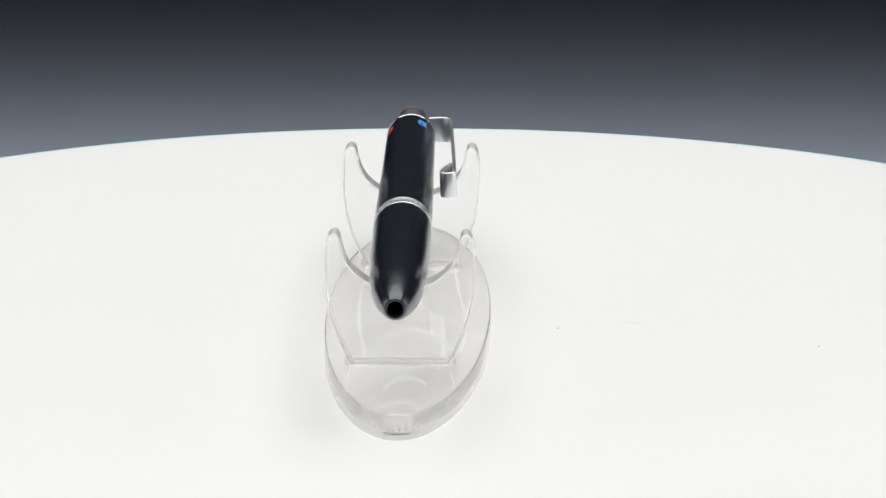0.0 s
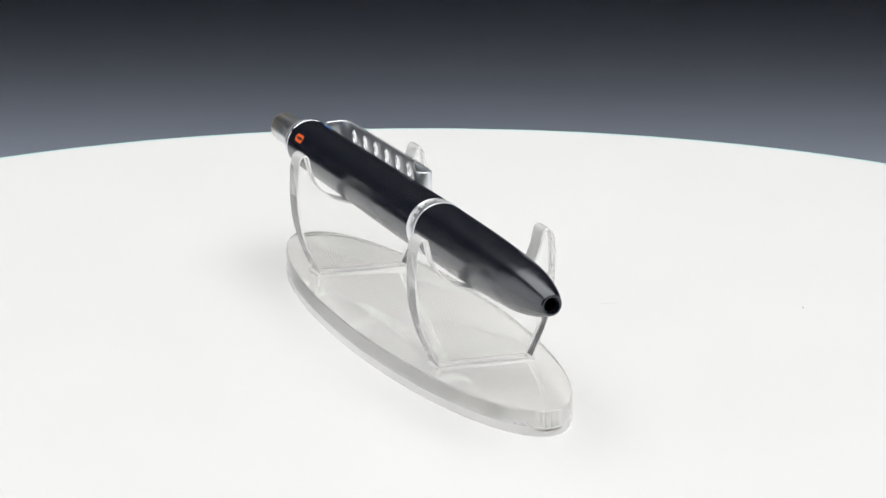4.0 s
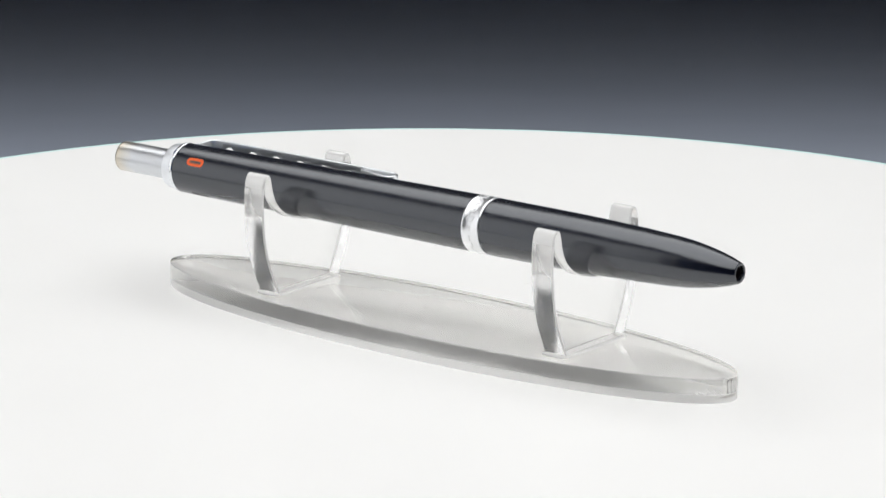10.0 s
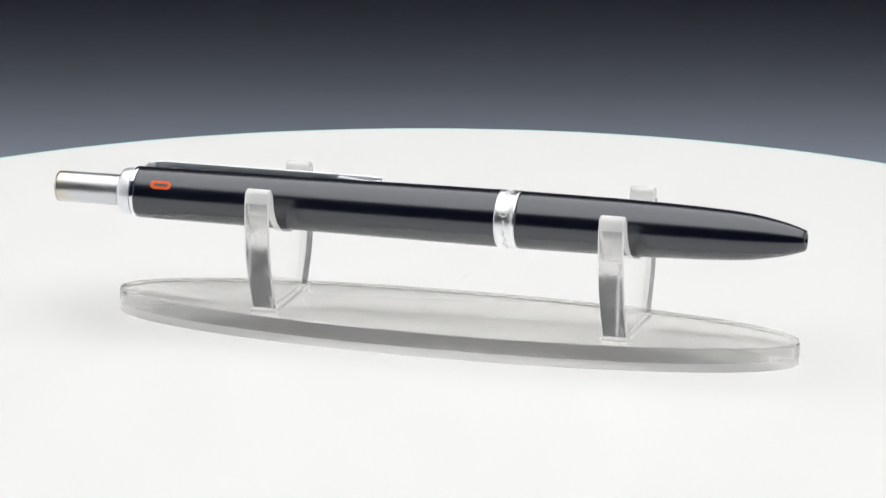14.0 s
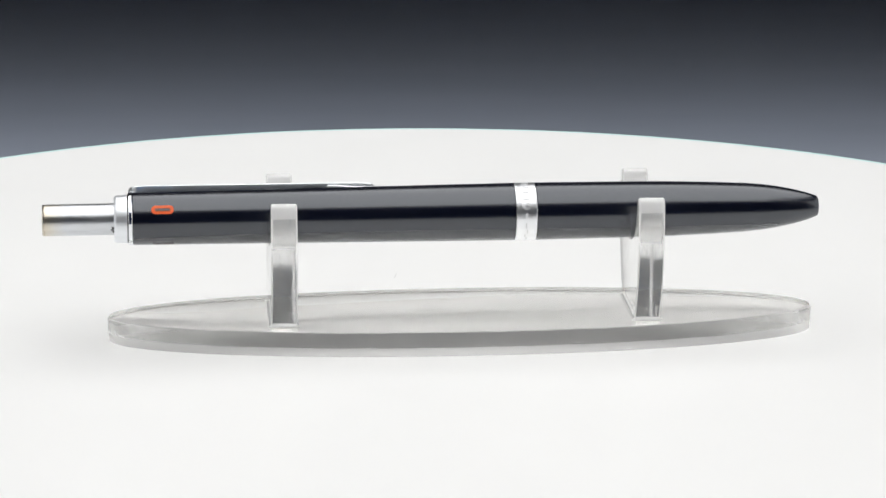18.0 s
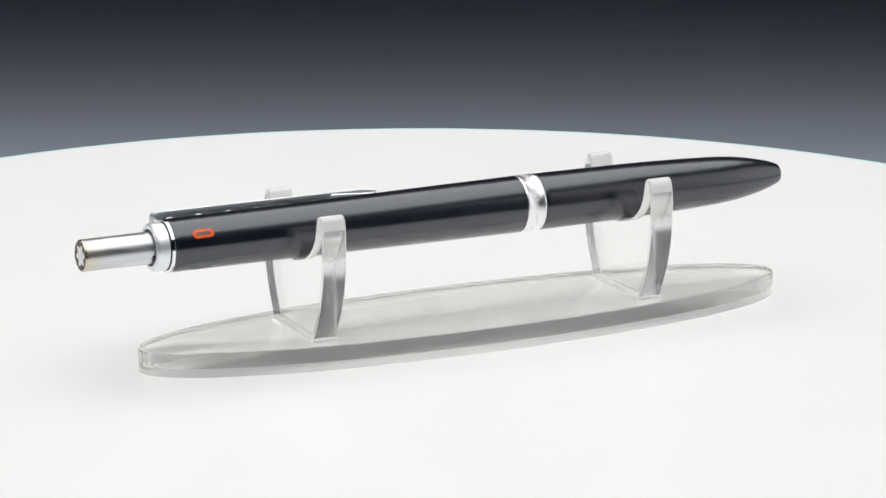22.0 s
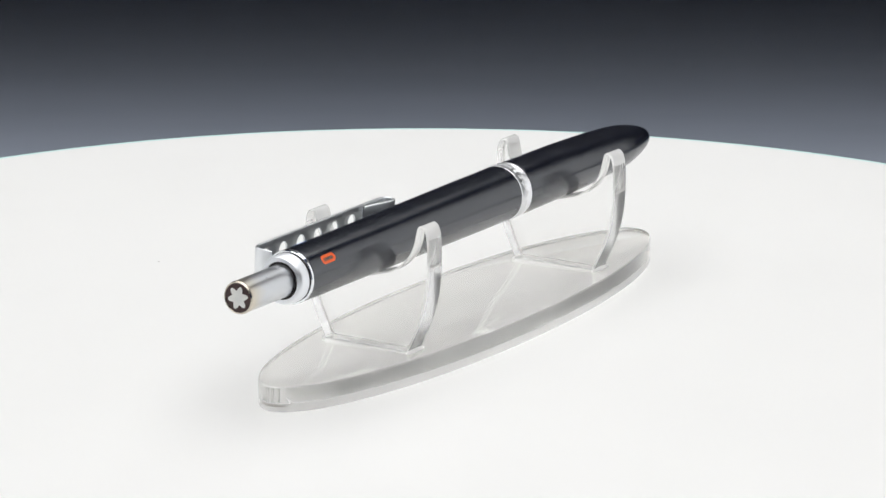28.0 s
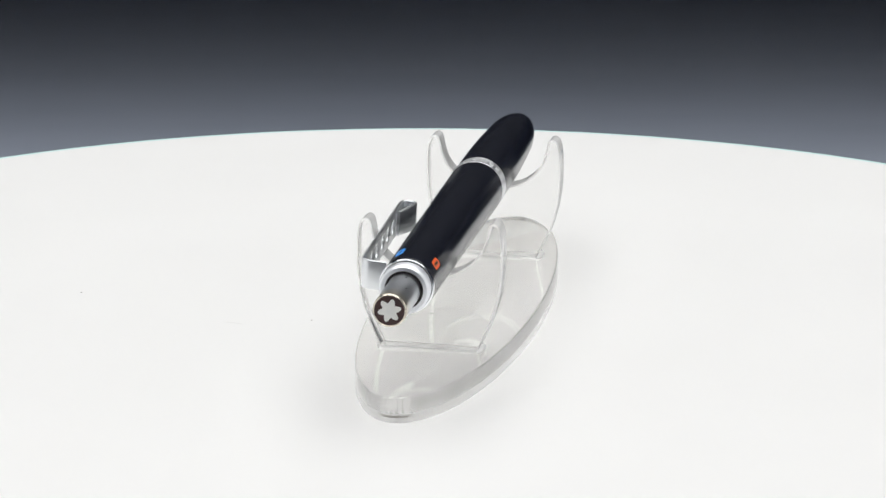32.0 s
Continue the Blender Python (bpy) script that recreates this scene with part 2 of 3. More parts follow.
def plate(outline, z0, z1):
    bm = bmesh.new()
    lo = [bm.verts.new((x * MM, y * MM, z0 * MM)) for x, y in outline]
    hi = [bm.verts.new((x * MM, y * MM, z1 * MM)) for x, y in outline]
    n = len(outline)
    bm.faces.new(lo[::-1])
    bm.faces.new(hi)
    for i in range(n):
        bm.faces.new((lo[i], lo[(i + 1) % n], hi[(i + 1) % n], hi[i]))
    return bm


# ---- the studio round the turntable ----
GROUND = -0.120      # the table top on which the turntable stands


def build_studio():
    # evenly coloured sweep: flat on the table, then curving up behind
    y0, rad, top = 1.0, 0.35, 1.4
    line = [(-0.70, 0.0), (-0.2, 0.0), (0.2, 0.0), (0.7, 0.0), (y0, 0.0)]
    line += [(y0 + rad * math.sin(radians(a)), rad - rad * math.cos(radians(a))) for a in range(5, 91, 5)]
    line += [(y0 + rad, rad + 0.3), (y0 + rad, top)]
    bm = bmesh.new()
    cols = []
    for s, dz in ((-1, 0), (1, 0)):
        cols.append([bm.verts.new((s * 1.1, y, GROUND + z)) for y, z in line])
    under = [[bm.verts.new((s * 1.1, y + 0.001, GROUND + z - 0.001)) for y, z in line] for s in (-1, 1)]
    for i in range(len(line) - 1):
        bm.faces.new((cols[0][i], cols[1][i], cols[1][i + 1], cols[0][i + 1]))
        bm.faces.new((under[0][i], under[0][i + 1], under[1][i + 1], under[1][i]))
        for k in (0, 1):
            bm.faces.new((cols[k][i], cols[k][i + 1], under[k][i + 1], under[k][i]))
    for i in (0, len(line) - 1):
        bm.faces.new((cols[0][i], under[0][i], under[1][i], cols[1][i]))
    ob = part("backdrop", bm, PAPER, None)
    tagged(ob, "blue-grey paper sweep behind the turntable, falling into shade", "backdrop", kind="structure")

    # table under it
    bm = box(bmesh.new(), -1.2, 1.2, -0.72, 1.6, GROUND - 0.045, GROUND - 0.002, 0.004)
    tagged(part("studio_table", bm, TABLE_WOOD, None), "dark wooden studio table under the paper sweep", "table", kind="structure")
    # dark room
    fz, cz, s = -0.85, 1.9, 2.6
    t = 0.1
    for name, b in (("floor", (-s, s, -s, s, fz - t, fz)), ("ceiling", (-s, s, -s, s, cz, cz + t)),
                    ("wall_north", (-s, s, s, s + t, fz, cz)), ("wall_south", (-s, s, -s - t, -s, fz, cz)),
                    ("wall_east", (s, s + t, -s, s, fz, cz)), ("wall_west", (-s - t, -s, -s, s, fz, cz))):
        ob = part(name, box(bmesh.new(), *b), DARK_WALL, None)
        tagged(ob, "plain dark studio " + name.split("_")[0], name.split("_")[0], kind="structure")
    # table legs are part of the setting
    for x in (-1.1, 1.1):
        for y in (-0.62, 1.5):
            ob = part("table_leg", box(bmesh.new(), x - 0.03, x + 0.03, y - 0.03, y + 0.03, fz, GROUND - 0.045), TABLE_WOOD, bpy.data.objects["studio_table"])
    # unseen side softboxes on low stands, their housings and stands made up
    for sx in (-1, 1):
        root = new("side_softbox")
        root.matrix_world = pose(sx * (SIDE_X + 0.012), SIDE_Y, GROUND)
        tagged(root, "unseen rectangular side softbox with a white front on a made-up black stand", "softbox", "side softboxes")
        zc = SIDE_Z - GROUND
        part("panel", box(bmesh.new(), -0.004, 0.004, -SIDE_W / 2 - 0.01, SIDE_W / 2 + 0.01, zc - SIDE_H / 2 - 0.01, zc + SIDE_H / 2 + 0.01, 0.002), DIFFUSER, root)
        bm = box(bmesh.new(), 0.006 if sx > 0 else -0.12, 0.12 if sx > 0 else -0.006, -0.2, 0.2, zc - 0.12, zc + 0.12, 0.01)
        part("housing", bm, BLACK_CLOTH, root)
        part("stand_post", box(bmesh.new(), sx * 0.06 - 0.01, sx * 0.06 + 0.01, -0.01, 0.01, 0.01, zc - 0.12, 0.002), BLACK_CLOTH, root)
        part("stand_foot", box(bmesh.new(), sx * 0.06 - 0.08, sx * 0.06 + 0.08, -0.12, 0.12, 0.001, 0.012, 0.002), BLACK_CLOTH, root)
    # softbox housing over the lamp
    root = new("softbox")
    root.matrix_world = pose(*SOFT_AT)
    tagged(root, "large rectangular overhead softbox with black cloth sides", "softbox")
    hx, hy = SOFT_X / 2, SOFT_Y / 2
    bm = bmesh.new()
    lo = [bm.verts.new((x, y, 0.004)) for x, y in ((-hx - .01, -hy - .01), (hx + .01, -hy - .01), (hx + .01, hy + .01), (-hx - .01, hy + .01))]
    hi = [bm.verts.new((x * 0.3, y * 0.3, 0.32)) for x, y in ((-hx, -hy), (hx, -hy), (hx, hy), (-hx, hy))]
    for i in range(4):
        bm.faces.new((lo[i], lo[(i + 1) % 4], hi[(i + 1) % 4], hi[i]))
    bm.faces.new(hi)
    part("shell", bm, BLACK_CLOTH, root)
    part("diffuser", box(bmesh.new(), -hx, hx, -hy, hy, 0.005, 0.007), DIFFUSER, root, "white translucent cloth panel")
    # unseen flag added so that its penumbra grades the backdrop
    part("shade_flag", box(bmesh.new(), -0.76, 0.76, hy + 0.008, hy + 0.012, 0.080 - SOFT_Z, 0.01), GREY_CLOTH, root, "unseen dark grey cloth flag added at the rear edge to shade the backdrop")
    part("boom", box(bmesh.new(), -0.015, 0.015, -0.015, 0.015, 0.32, 1.9 - SOFT_Z), BLACK_CLOTH, root, "black metal ceiling pole")


# ---- turntable ----
DISC_R = 161.4


def build_turntable():
    root = tagged(new("turntable"), "round white turntable with a green-tinted rim", "turntable")
    n = 256

    def turned(profile):
        bm = lathe(profile, n)
        bmesh.ops.rotate(bm, cent=(0, 0, 0), matrix=Matrix.Rotation(radians(-90), 3, "Y"), verts=bm.verts)
        return bm
    part("disc", turned([(0.0, 0.0), (0.0, DISC_R - 1.6), (-5.0, DISC_R - 1.6), (-5.0, 0.0)]), WHITE_TOP, root, "white glossy disc", 60)
    rim = part("rim", turned([(-0.01, DISC_R - 1.6), (-0.02, DISC_R - 0.35), (-5.0, DISC_R - 0.35), (-5.0, DISC_R - 1.6), (-0.01, DISC_R - 1.6)]),
               PALE_RIM, root, "pale green-tinted glass rim", 60)
    part("rim_edge", turned([(-0.02, DISC_R - 0.35), (-0.05, DISC_R - 0.08), (-0.12, DISC_R), (-4.6, DISC_R), (-5.0, DISC_R - 0.2), (-5.0, DISC_R - 0.35), (-0.02, DISC_R - 0.35)]),
         TEAL_EDGE, rim, "dark green glass edge", 60)
    part("drive_base", turned([(-5.0, 0.0), (-5.0, 90), (-8, 95), (-112, 100), (-120, 104), (-120, 0.0)]), BLACK_CLOTH, root, "black motor base", 30)
    return root


def build_specks(root):
    """Grit and scuffs lying on the disc, where they can be told apart."""
    rng = random.Random(5)
    for x, y, size in SPECKS:
        bm = bmesh.new()
        bmesh.ops.create_icosphere(bm, subdivisions=1, radius=size * MM / 2)
        for v in bm.verts:
            v.co.z *= 0.5
            v.co *= rng.uniform(0.7, 1.3)
        bmesh.ops.translate(bm, vec=(x * MM, y * MM, size * MM * 0.15), verts=bm.verts)
        part("speck", bm, GRIT, root, "dark dust speck")
    bm = plate([(-1.9, -0.05), (-0.4, -0.14), (1.7, -0.05), (1.9, 0.08), (0.2, 0.12), (-1.4, 0.1)], 0.001, 0.01)
    bmesh.ops.rotate(bm, cent=(0, 0, 0), matrix=Matrix.Rotation(radians(80), 3, "Z"), verts=bm.verts)
    bmesh.ops.translate(bm, vec=(-4.9 * MM, 35.9 * MM, 0), verts=bm.verts)
    part("scuff", bm, SCUFF, root, "faint grey scuff")


# ---- stand ----
BASE_A, BASE_B, BASE_H = 63.1, 14.69, 4.44
CRADLE_X = (-32.2, 32.3)
CRADLE_Y = -0.5       # the cradles sit a little in front of the plate's long axis


def build_stand():
    root = tagged(new("pen_stand"), "clear acrylic pen stand with an oval base, on the turntable", "pen stand")
    n = 288
    rng = random.Random(11)
    out = [(BASE_A * math.cos(2 * math.pi * i / n), BASE_B * math.sin(2 * math.pi * i / n)) for i in range(n)]
    wobble = [rng.uniform(-0.05, 0.05) for i in range(n)]
    bm = bmesh.new()
    c = 0.26
    rows = []
    for z, inset, rough_line in ((0.03, 0.12, 0), (0.15, 0, 0), (1.6, 0, 1), (BASE_H - c, 0, 0), (BASE_H - 0.49 * c, 0.13 * c, 0),
                                 (BASE_H - 0.13 * c, 0.49 * c, 0), (BASE_H, c, 0)):
        rows.append([bm.verts.new((x * (1 - inset / BASE_A) * MM, y * (1 - inset / BASE_B) * MM, (z + rough_line * q) * MM)) for (x, y), q in zip(out, wobble)])
    for level, (a, b) in enumerate(zip(rows, rows[1:])):
        for i in range(n):
            f = bm.faces.new((a[i], a[(i + 1) % n], b[(i + 1) % n], b[i]))
            # dark upper band and pale foot paint in what the edge refracts
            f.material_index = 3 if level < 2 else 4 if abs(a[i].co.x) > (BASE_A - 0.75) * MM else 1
    bm.faces.new(rows[0][::-1]).material_index = 2
    bm.faces.new(rows[-1])
    part("base_plate", bm, [BASE_FACE, BASE_EDGE, BASE_UNDER, EDGE_FOOT, ACRYLIC], root, "thick oval acrylic plate, its sawn edge tinted dark for refracted shade", 30)

    # outline of the left half of a cradle: outer side up to the horn, then down into the hollow for the pen
    half = [(-8.4, BASE_H + 0.05), (-9.65, 7.1), (-11.15, 10.6), (-12.2, 14.5), (-12.67, 18.4), (-12.75, 22.0), (-12.68, 24.1), (-12.45, 25.8),
            (-11.95, 27.0), (-11.1, 27.4), (-10.4, 26.95), (-10.02, 25.7), (-9.7, 24.2), (-8.85, 22.1), (-7.2, 20.2), (-5.0, 18.75), (-2.5, 18.02), (-1.0, 17.6), (0.0, 17.5)]
    left = curve_points(half, 4)
    outline = [(q.x, q.y) for q in left] + [(-q.x, q.y) for q in left[-2::-1]]
    bm = bmesh.new()
    th, c = 2.3, 0.26
    sides = []
    for x, inset in ((-th, c), (-th + c, 0), (th - c, 0), (th, c)):
        row = []
        for i, (y, z) in enumerate(outline):
            p, q = outline[i - 1], outline[(i + 1) % len(outline)]
            d = Vector((q[0] - p[0], q[1] - p[1])).normalized()
            row.append(bm.verts.new((x * MM, (y + d.y * inset) * MM, (z - d.x * inset) * MM)))
        sides.append(row)
    n = len(outline)
    for level, (a, b) in enumerate(zip(sides, sides[1:])):
        for i in range(n):
            bm.faces.new((a[i], a[(i + 1) % n], b[(i + 1) % n], b[i])).material_index = 2 if i == n - 1 else 3 if 26 <= i <= n - 28 else 1 if level == 1 else 4
    bm.faces.new(sides[0])
    bm.faces.new(sides[-1][::-1])
    mesh_ob = part("cradle", bm, [ACRYLIC, CUT_EDGE, GLUE, MILKY_EDGE, CHAMFER], root, "clear acrylic cradle plate with a hollow for the pen", 30)
    mesh_ob.location = (CRADLE_X[0] * MM, CRADLE_Y * MM, 0)
    twin = mesh_ob.copy()
    scene.collection.objects.link(twin)
    twin.location.x = CRADLE_X[1] * MM
    # glue beads at the feet
    for cx in CRADLE_X:
        for s in (-1, 1):
            bm = bmesh.new()
            bmesh.ops.create_uvsphere(bm, u_segments=16, v_segments=8, radius=0.001)
            for v in bm.verts:
                v.co = Vector((v.co.x * 2.75 + cx * MM, v.co.y * 0.75 + (s * 8.65 + CRADLE_Y) * MM, v.co.z * 0.45 + BASE_H * MM + 0.0001))
            part("glue_bead", bm, GLUE, root, "clear glue bead")
    # glue fillets along the feet
    for cx in CRADLE_X:
        for s in (-1, 1):
            bm = bmesh.new()
            rows = []
            for y in (-8.4, -4.0, 0.5, 4.5, 8.4):
                w = 0.42 + 0.09 * math.sin(y * 1.7 + cx)
                rows.append([bm.verts.new(((cx + s * (2.29 + px * w)) * MM, (y + CRADLE_Y) * MM, (BASE_H + 0.01 + pz * w) * MM))
                             for px, pz in ((0, 0), (1, 0), (0.45, 0.25), (0.15, 0.55), (0, 1))])
            for a, b in zip(rows, rows[1:]):
                for i in range(5):
                    bm.faces.new((a[i], a[(i + 1) % 5], b[(i + 1) % 5], b[i]))
            bm.faces.new(rows[0][::-1])
            bm.faces.new(rows[-1])
            part("glue_line", bm, FILLET, root, "thin clear glue line", 60)
    # saw nicks at the plate's two ends
    for sx in (-1, 1):
        for y, z0, deep in ((-1.3, 1.5, 0.16), (-0.5, 1.2, 0.22), (0.45, 1.5, 0.2), (1.5, 1.8, 0.14)):
            x = BASE_A * math.sqrt(1 - (y / BASE_B) ** 2)
            bm = box(bmesh.new(), -deep * MM, deep * MM, -deep * MM, deep * MM, z0 * MM, (BASE_H - 0.35) * MM, 0.08 * MM)
            bmesh.ops.translate(bm, vec=(sx * (x - 0.06) * MM, sx * y * MM, 0.0), verts=bm.verts)
            part("saw_nick", bm, ACRYLIC, root, "small clear ridge left by the saw")
        # grey strip under them, painted for the dark line refracted there
        bm = bmesh.new()
        ys = [-2.6 + 5.2 * k / 12 for k in range(13)]
        rows = []
        for y in ys:
            x = BASE_A * math.sqrt(1 - (y / BASE_B) ** 2)
            h = 0.16 * (1 - (y / 2.9) ** 2) + 0.05
            rows.append([bm.verts.new((sx * (x + dx) * MM, y * MM, (1.15 + dz * h) * MM)) for dx, dz in ((-0.1, -1), (0.015, -0.6), (0.015, 0.6), (-0.1, 1))])
        for a, b in zip(rows, rows[1:]):
            for i in range(4):
                bm.faces.new((a[i], a[(i + 1) % 4], b[(i + 1) % 4], b[i]))
        bm.faces.new(rows[0])
        bm.faces.new(rows[-1][::-1])
        part("saw_line", bm, REFRACTION_LINE, root, "thin grey strip painted for the dark line refracted at the plate's end", 60)
    # the small mark, set inside the plate just above its underside, near the turntable's middle
    bm = plate([(-0.8, 0.02), (-0.35, -0.22), (0.4, -0.18), (0.85, 0.06), (0.3, 0.25), (-0.35, 0.18)], 0, 0.07)
    bmesh.ops.translate(bm, vec=(-6.3 * MM, 4.05 * MM, 0.08 * MM), verts=bm.verts)
    part("scratch", bm, MARK, root, "small grey-brown mark")
    for ob in root.children:
        if ob.name.split(".")[0] in ("base_plate", "cradle", "glue_bead", "glue_line", "saw_nick"):
            ob.visible_shadow = False      # clear acrylic lets the light through
    return root


# ---- pen ----
PEN_X = [15.8, 22, 40, 55, 70, 83.5, 87.2, 96, 105, 112, 119, 125, 128.5, 131.3, 133.9, 136.3, 138.3]
PEN_R = [4.62, 4.68, 4.78, 4.9, 5.02, 5.1, 5.1, 5.06, 5.0, 4.87, 4.64, 4.36, 4.05, 3.62, 3.1, 2.48, 1.76]
PEN_LEN = 139.0      # the drawing's length, button to tip


def barrel_profile(x0, x1, n):
    return [(x0 + (x1 - x0) * i / n, pen_radius(x0 + (x1 - x0) * i / n)) for i in range(n + 1)]


def shift(bm):
    """From millimetres along the pen to the pen's middle as origin."""
    bmesh.ops.translate(bm, vec=(-PEN_LEN / 2 * MM, 0, 0), verts=bm.verts)
    return bm


def letters(word, height, depth):
    """A flat word in the built-in font as a bmesh, centred, reading along +x."""
    cu = bpy.data.curves.new("word", "FONT")
    cu.body, cu.size, cu.extrude = word, height / 0.7, depth
    cu.align_x, cu.align_y = "CENTER", "CENTER"
    cu.resolution_u = 3
    ob = new("word", cu)
    me = bpy.data.meshes.new_from_object(ob.evaluated_get(bpy.context.evaluated_depsgraph_get()))
    bm = bmesh.new()
    bm.from_mesh(me)
    bpy.data.objects.remove(ob)
    bpy.data.meshes.remove(me)
    return bm


def build_pen():
    root = tagged(new("ballpoint_pen"), "black resin push-button ballpoint pen with chrome trim resting in the stand", "pen")
    # rear barrel
    prof = [(15.8, 3.2), (15.8, 4.5), (15.95, 4.62)] + barrel_profile(16.1, 83.5, 40) + [(83.5, 4.9), (83.5, 3.2), (15.8, 3.2)]
    part("rear_barrel", shift(lathe(prof)), RESIN, root, "glossy black resin rear barrel")
    # front barrel with its bore
    prof = [(87.2, 3.0), (87.2, 4.95), (87.35, 5.08)] + barrel_profile(87.6, 138.05, 64) + [(138.25, 1.7), (138.3, 1.56), (138.25, 1.36), (138.1, 1.28), (130.0, 1.28), (128.0, 3.0), (87.2, 3.0)]
    front = part("front_barrel", shift(lathe(prof)), RESIN, root, "black tapered resin front barrel")
    part("bore", shift(lathe([(131.0, 0.0), (131.0, 1.25), (137.7, 1.25), (137.7, 1.2), (131.2, 1.2), (131.2, 0.0)], 48)), HOLLOW, front, "dark refill opening")
    # middle ring
    ring = part("middle_ring", shift(lathe([(83.5, 4.0), (83.5, 5.08), (83.6, 5.15), (83.88, 5.15), (83.93, 5.12), (86.77, 5.12), (86.82, 5.15), (87.1, 5.15), (87.2, 5.08), (87.2, 4.0), (83.5, 4.0)], 128)),
                RING, root, "chrome ring with raised lettering")

    def on_ring(bm, turn, out):
        # flat x runs round the ring, flat y towards the button
        for v in bm.verts:
            a = radians(turn) - v.co.x / (5.12 * MM)
            r = (5.12 + out) * MM + v.co.z
            v.co = Vector((85.35 * MM - v.co.y, r * math.cos(a), r * math.sin(a)))
        return shift(bm)
    place = 156.0
    for ch, step in zip("GERMANY", (18, 16.5, 17.5, 18, 17.5, 17, 16)):
        bm = letters(ch, 1.4 * MM, 0.03 * MM)
        part("letter", on_ring(bm, place, 0.03), RAISED, ring)
        place -= step
    for turn in (175, 26):
        bm = plate([(-0.5, -0.16), (0.5, -0.16), (0.5, 0.16), (-0.5, 0.16)], -0.05, 0.05)
        part("dash", on_ring(bm, turn, 0.03), RAISED, ring)
    # writing that cannot be read, as bars
    for turn, w, h in ((196, 1.1, 1.2), (211, 0.9, 0.9), (223, 0.9, 1.4), (236, 1.0, 1.0), (250, 0.8, 1.2), (264, 0.9, 1.0), (280, 1.0, 1.3)):
        bm = plate([(-w / 2, -0.13), (w / 2, -0.13), (w / 2, 0.13), (-w / 2, 0.13)], -0.03, 0.03)
        for v in bm.verts:
            v.co.y += (h - 1.1) * MM * 0.8
        part("lettering_bar", on_ring(bm, turn, 0.02), ENGRAVED, ring)

    # collar and clip band
    part("clip_band", shift(lathe([(15.1, 3.0), (15.1, 4.5), (15.2, 4.62), (15.65, 4.66), (15.8, 4.55), (15.8, 3.0), (15.1, 3.0)])), CHROME, root, "thin chrome band")
    part("groove", shift(lathe([(14.9, 3.0), (14.9, 4.3), (15.1, 4.3), (15.1, 3.0), (14.9, 3.0)])), HOLLOW, root, "dark joint line")
    part("collar", shift(lathe([(12.6, 3.25), (12.6, 3.85), (12.85, 4.1), (13.1, 4.22), (14.9, 4.26), (14.9, 3.0), (13.6, 3.0), (13.6, 3.25), (12.6, 3.25)])), SATIN, root, "satin chrome collar")
    # black ring put in the gap for the shade inside it
    part("gap_ring", shift(lathe([(12.75, 2.82), (12.75, 3.24), (13.5, 3.24), (13.5, 2.82), (12.75, 2.82)])), HOLLOW, root, "black ring darkening the gap round the button")
    # push button
    button = part("push_button", shift(lathe([(0.35, 0.0), (0.35, 2.5), (0.3, 2.68), (0.4, 2.78), (6.0, 2.79), (13.4, 2.81), (13.4, 0.0)])), STEEL, root,
                  "steel push button with a brassy worn end")
    part("button_rim", shift(lathe([(0.3, 2.46), (0.05, 2.5), (-0.02, 2.58), (0.08, 2.72), (0.3, 2.79), (0.32, 2.46), (0.3, 2.46)])), BRASS, button, "worn brass rim")
    part("button_disc", shift(lathe([(0.12, 0.0), (0.12, 2.46), (0.34, 2.46), (0.34, 0.0)])), BROWN, button, "dark maroon enamel disc")
    star = []
    for i in range(72):
        a = 2 * math.pi * i / 72
        k = (0.5 + 0.5 * math.cos(6 * a)) ** 0.9
        star.append((1.2 + 0.78 * k, a))
    bm = plate([(r * math.cos(a), r * math.sin(a)) for r, a in star], -0.05, 0.07)
    bmesh.ops.rotate(bm, cent=(0, 0, 0), matrix=Matrix.Rotation(radians(-90), 3, "Y"), verts=bm.verts)
    bmesh.ops.rotate(bm, cent=(0, 0, 0), matrix=Matrix.Rotation(radians(18), 3, "X"), verts=bm.verts)
    bmesh.ops.translate(bm, vec=(0.11 * MM, 0, 0), verts=bm.verts)
    part("star_emblem", shift(bm), IVORY, button, "rounded white six-pointed emblem")

    # small dark plates for the slots where the button enters the collar
    for turn, x, w, h in ((199, 12.35, 0.55, 0.5), (208, 12.25, 0.75, 0.35), (217, 12.4, 0.45, 0.5)):
        bm = plate([(-w / 2, -h / 2), (w / 2, -h * 0.3), (w / 2, h / 2), (-w * 0.2, h * 0.4)], -0.05, 0.02)
        for v in bm.verts:
            a = radians(turn) + v.co.y / (2.81 * MM)
            r = 2.81 * MM + v.co.z
            v.co = Vector((v.co.x + x * MM, r * math.cos(a), r * math.sin(a)))
        part("notch", shift(bm), HOLLOW, button, "small dark plate laid on for a slot")
    # colour marks round the barrel
    for turn, mat, word, slot in ((147, ORANGE, "orange outlined colour mark", INSET), (62, BLUE, "solid blue colour mark", BLUE), (237, DARK_INLAY, "dark outlined colour mark", HOLLOW)):
        o, i = rounded_outline(3.95, 1.6, 0.75), rounded_outline(2.75, 0.62, 0.3)
        m = part("colour_mark", shift(wrap(frame_band(o, i, -0.06, 0.008), 0.0, 21.1, turn)), mat, root, word)
        part("mark_inset", shift(wrap(plate(i, -0.06, 0.004), 0.0, 21.1, turn)), slot, m, "slot inside the mark")
    build_clip(root)
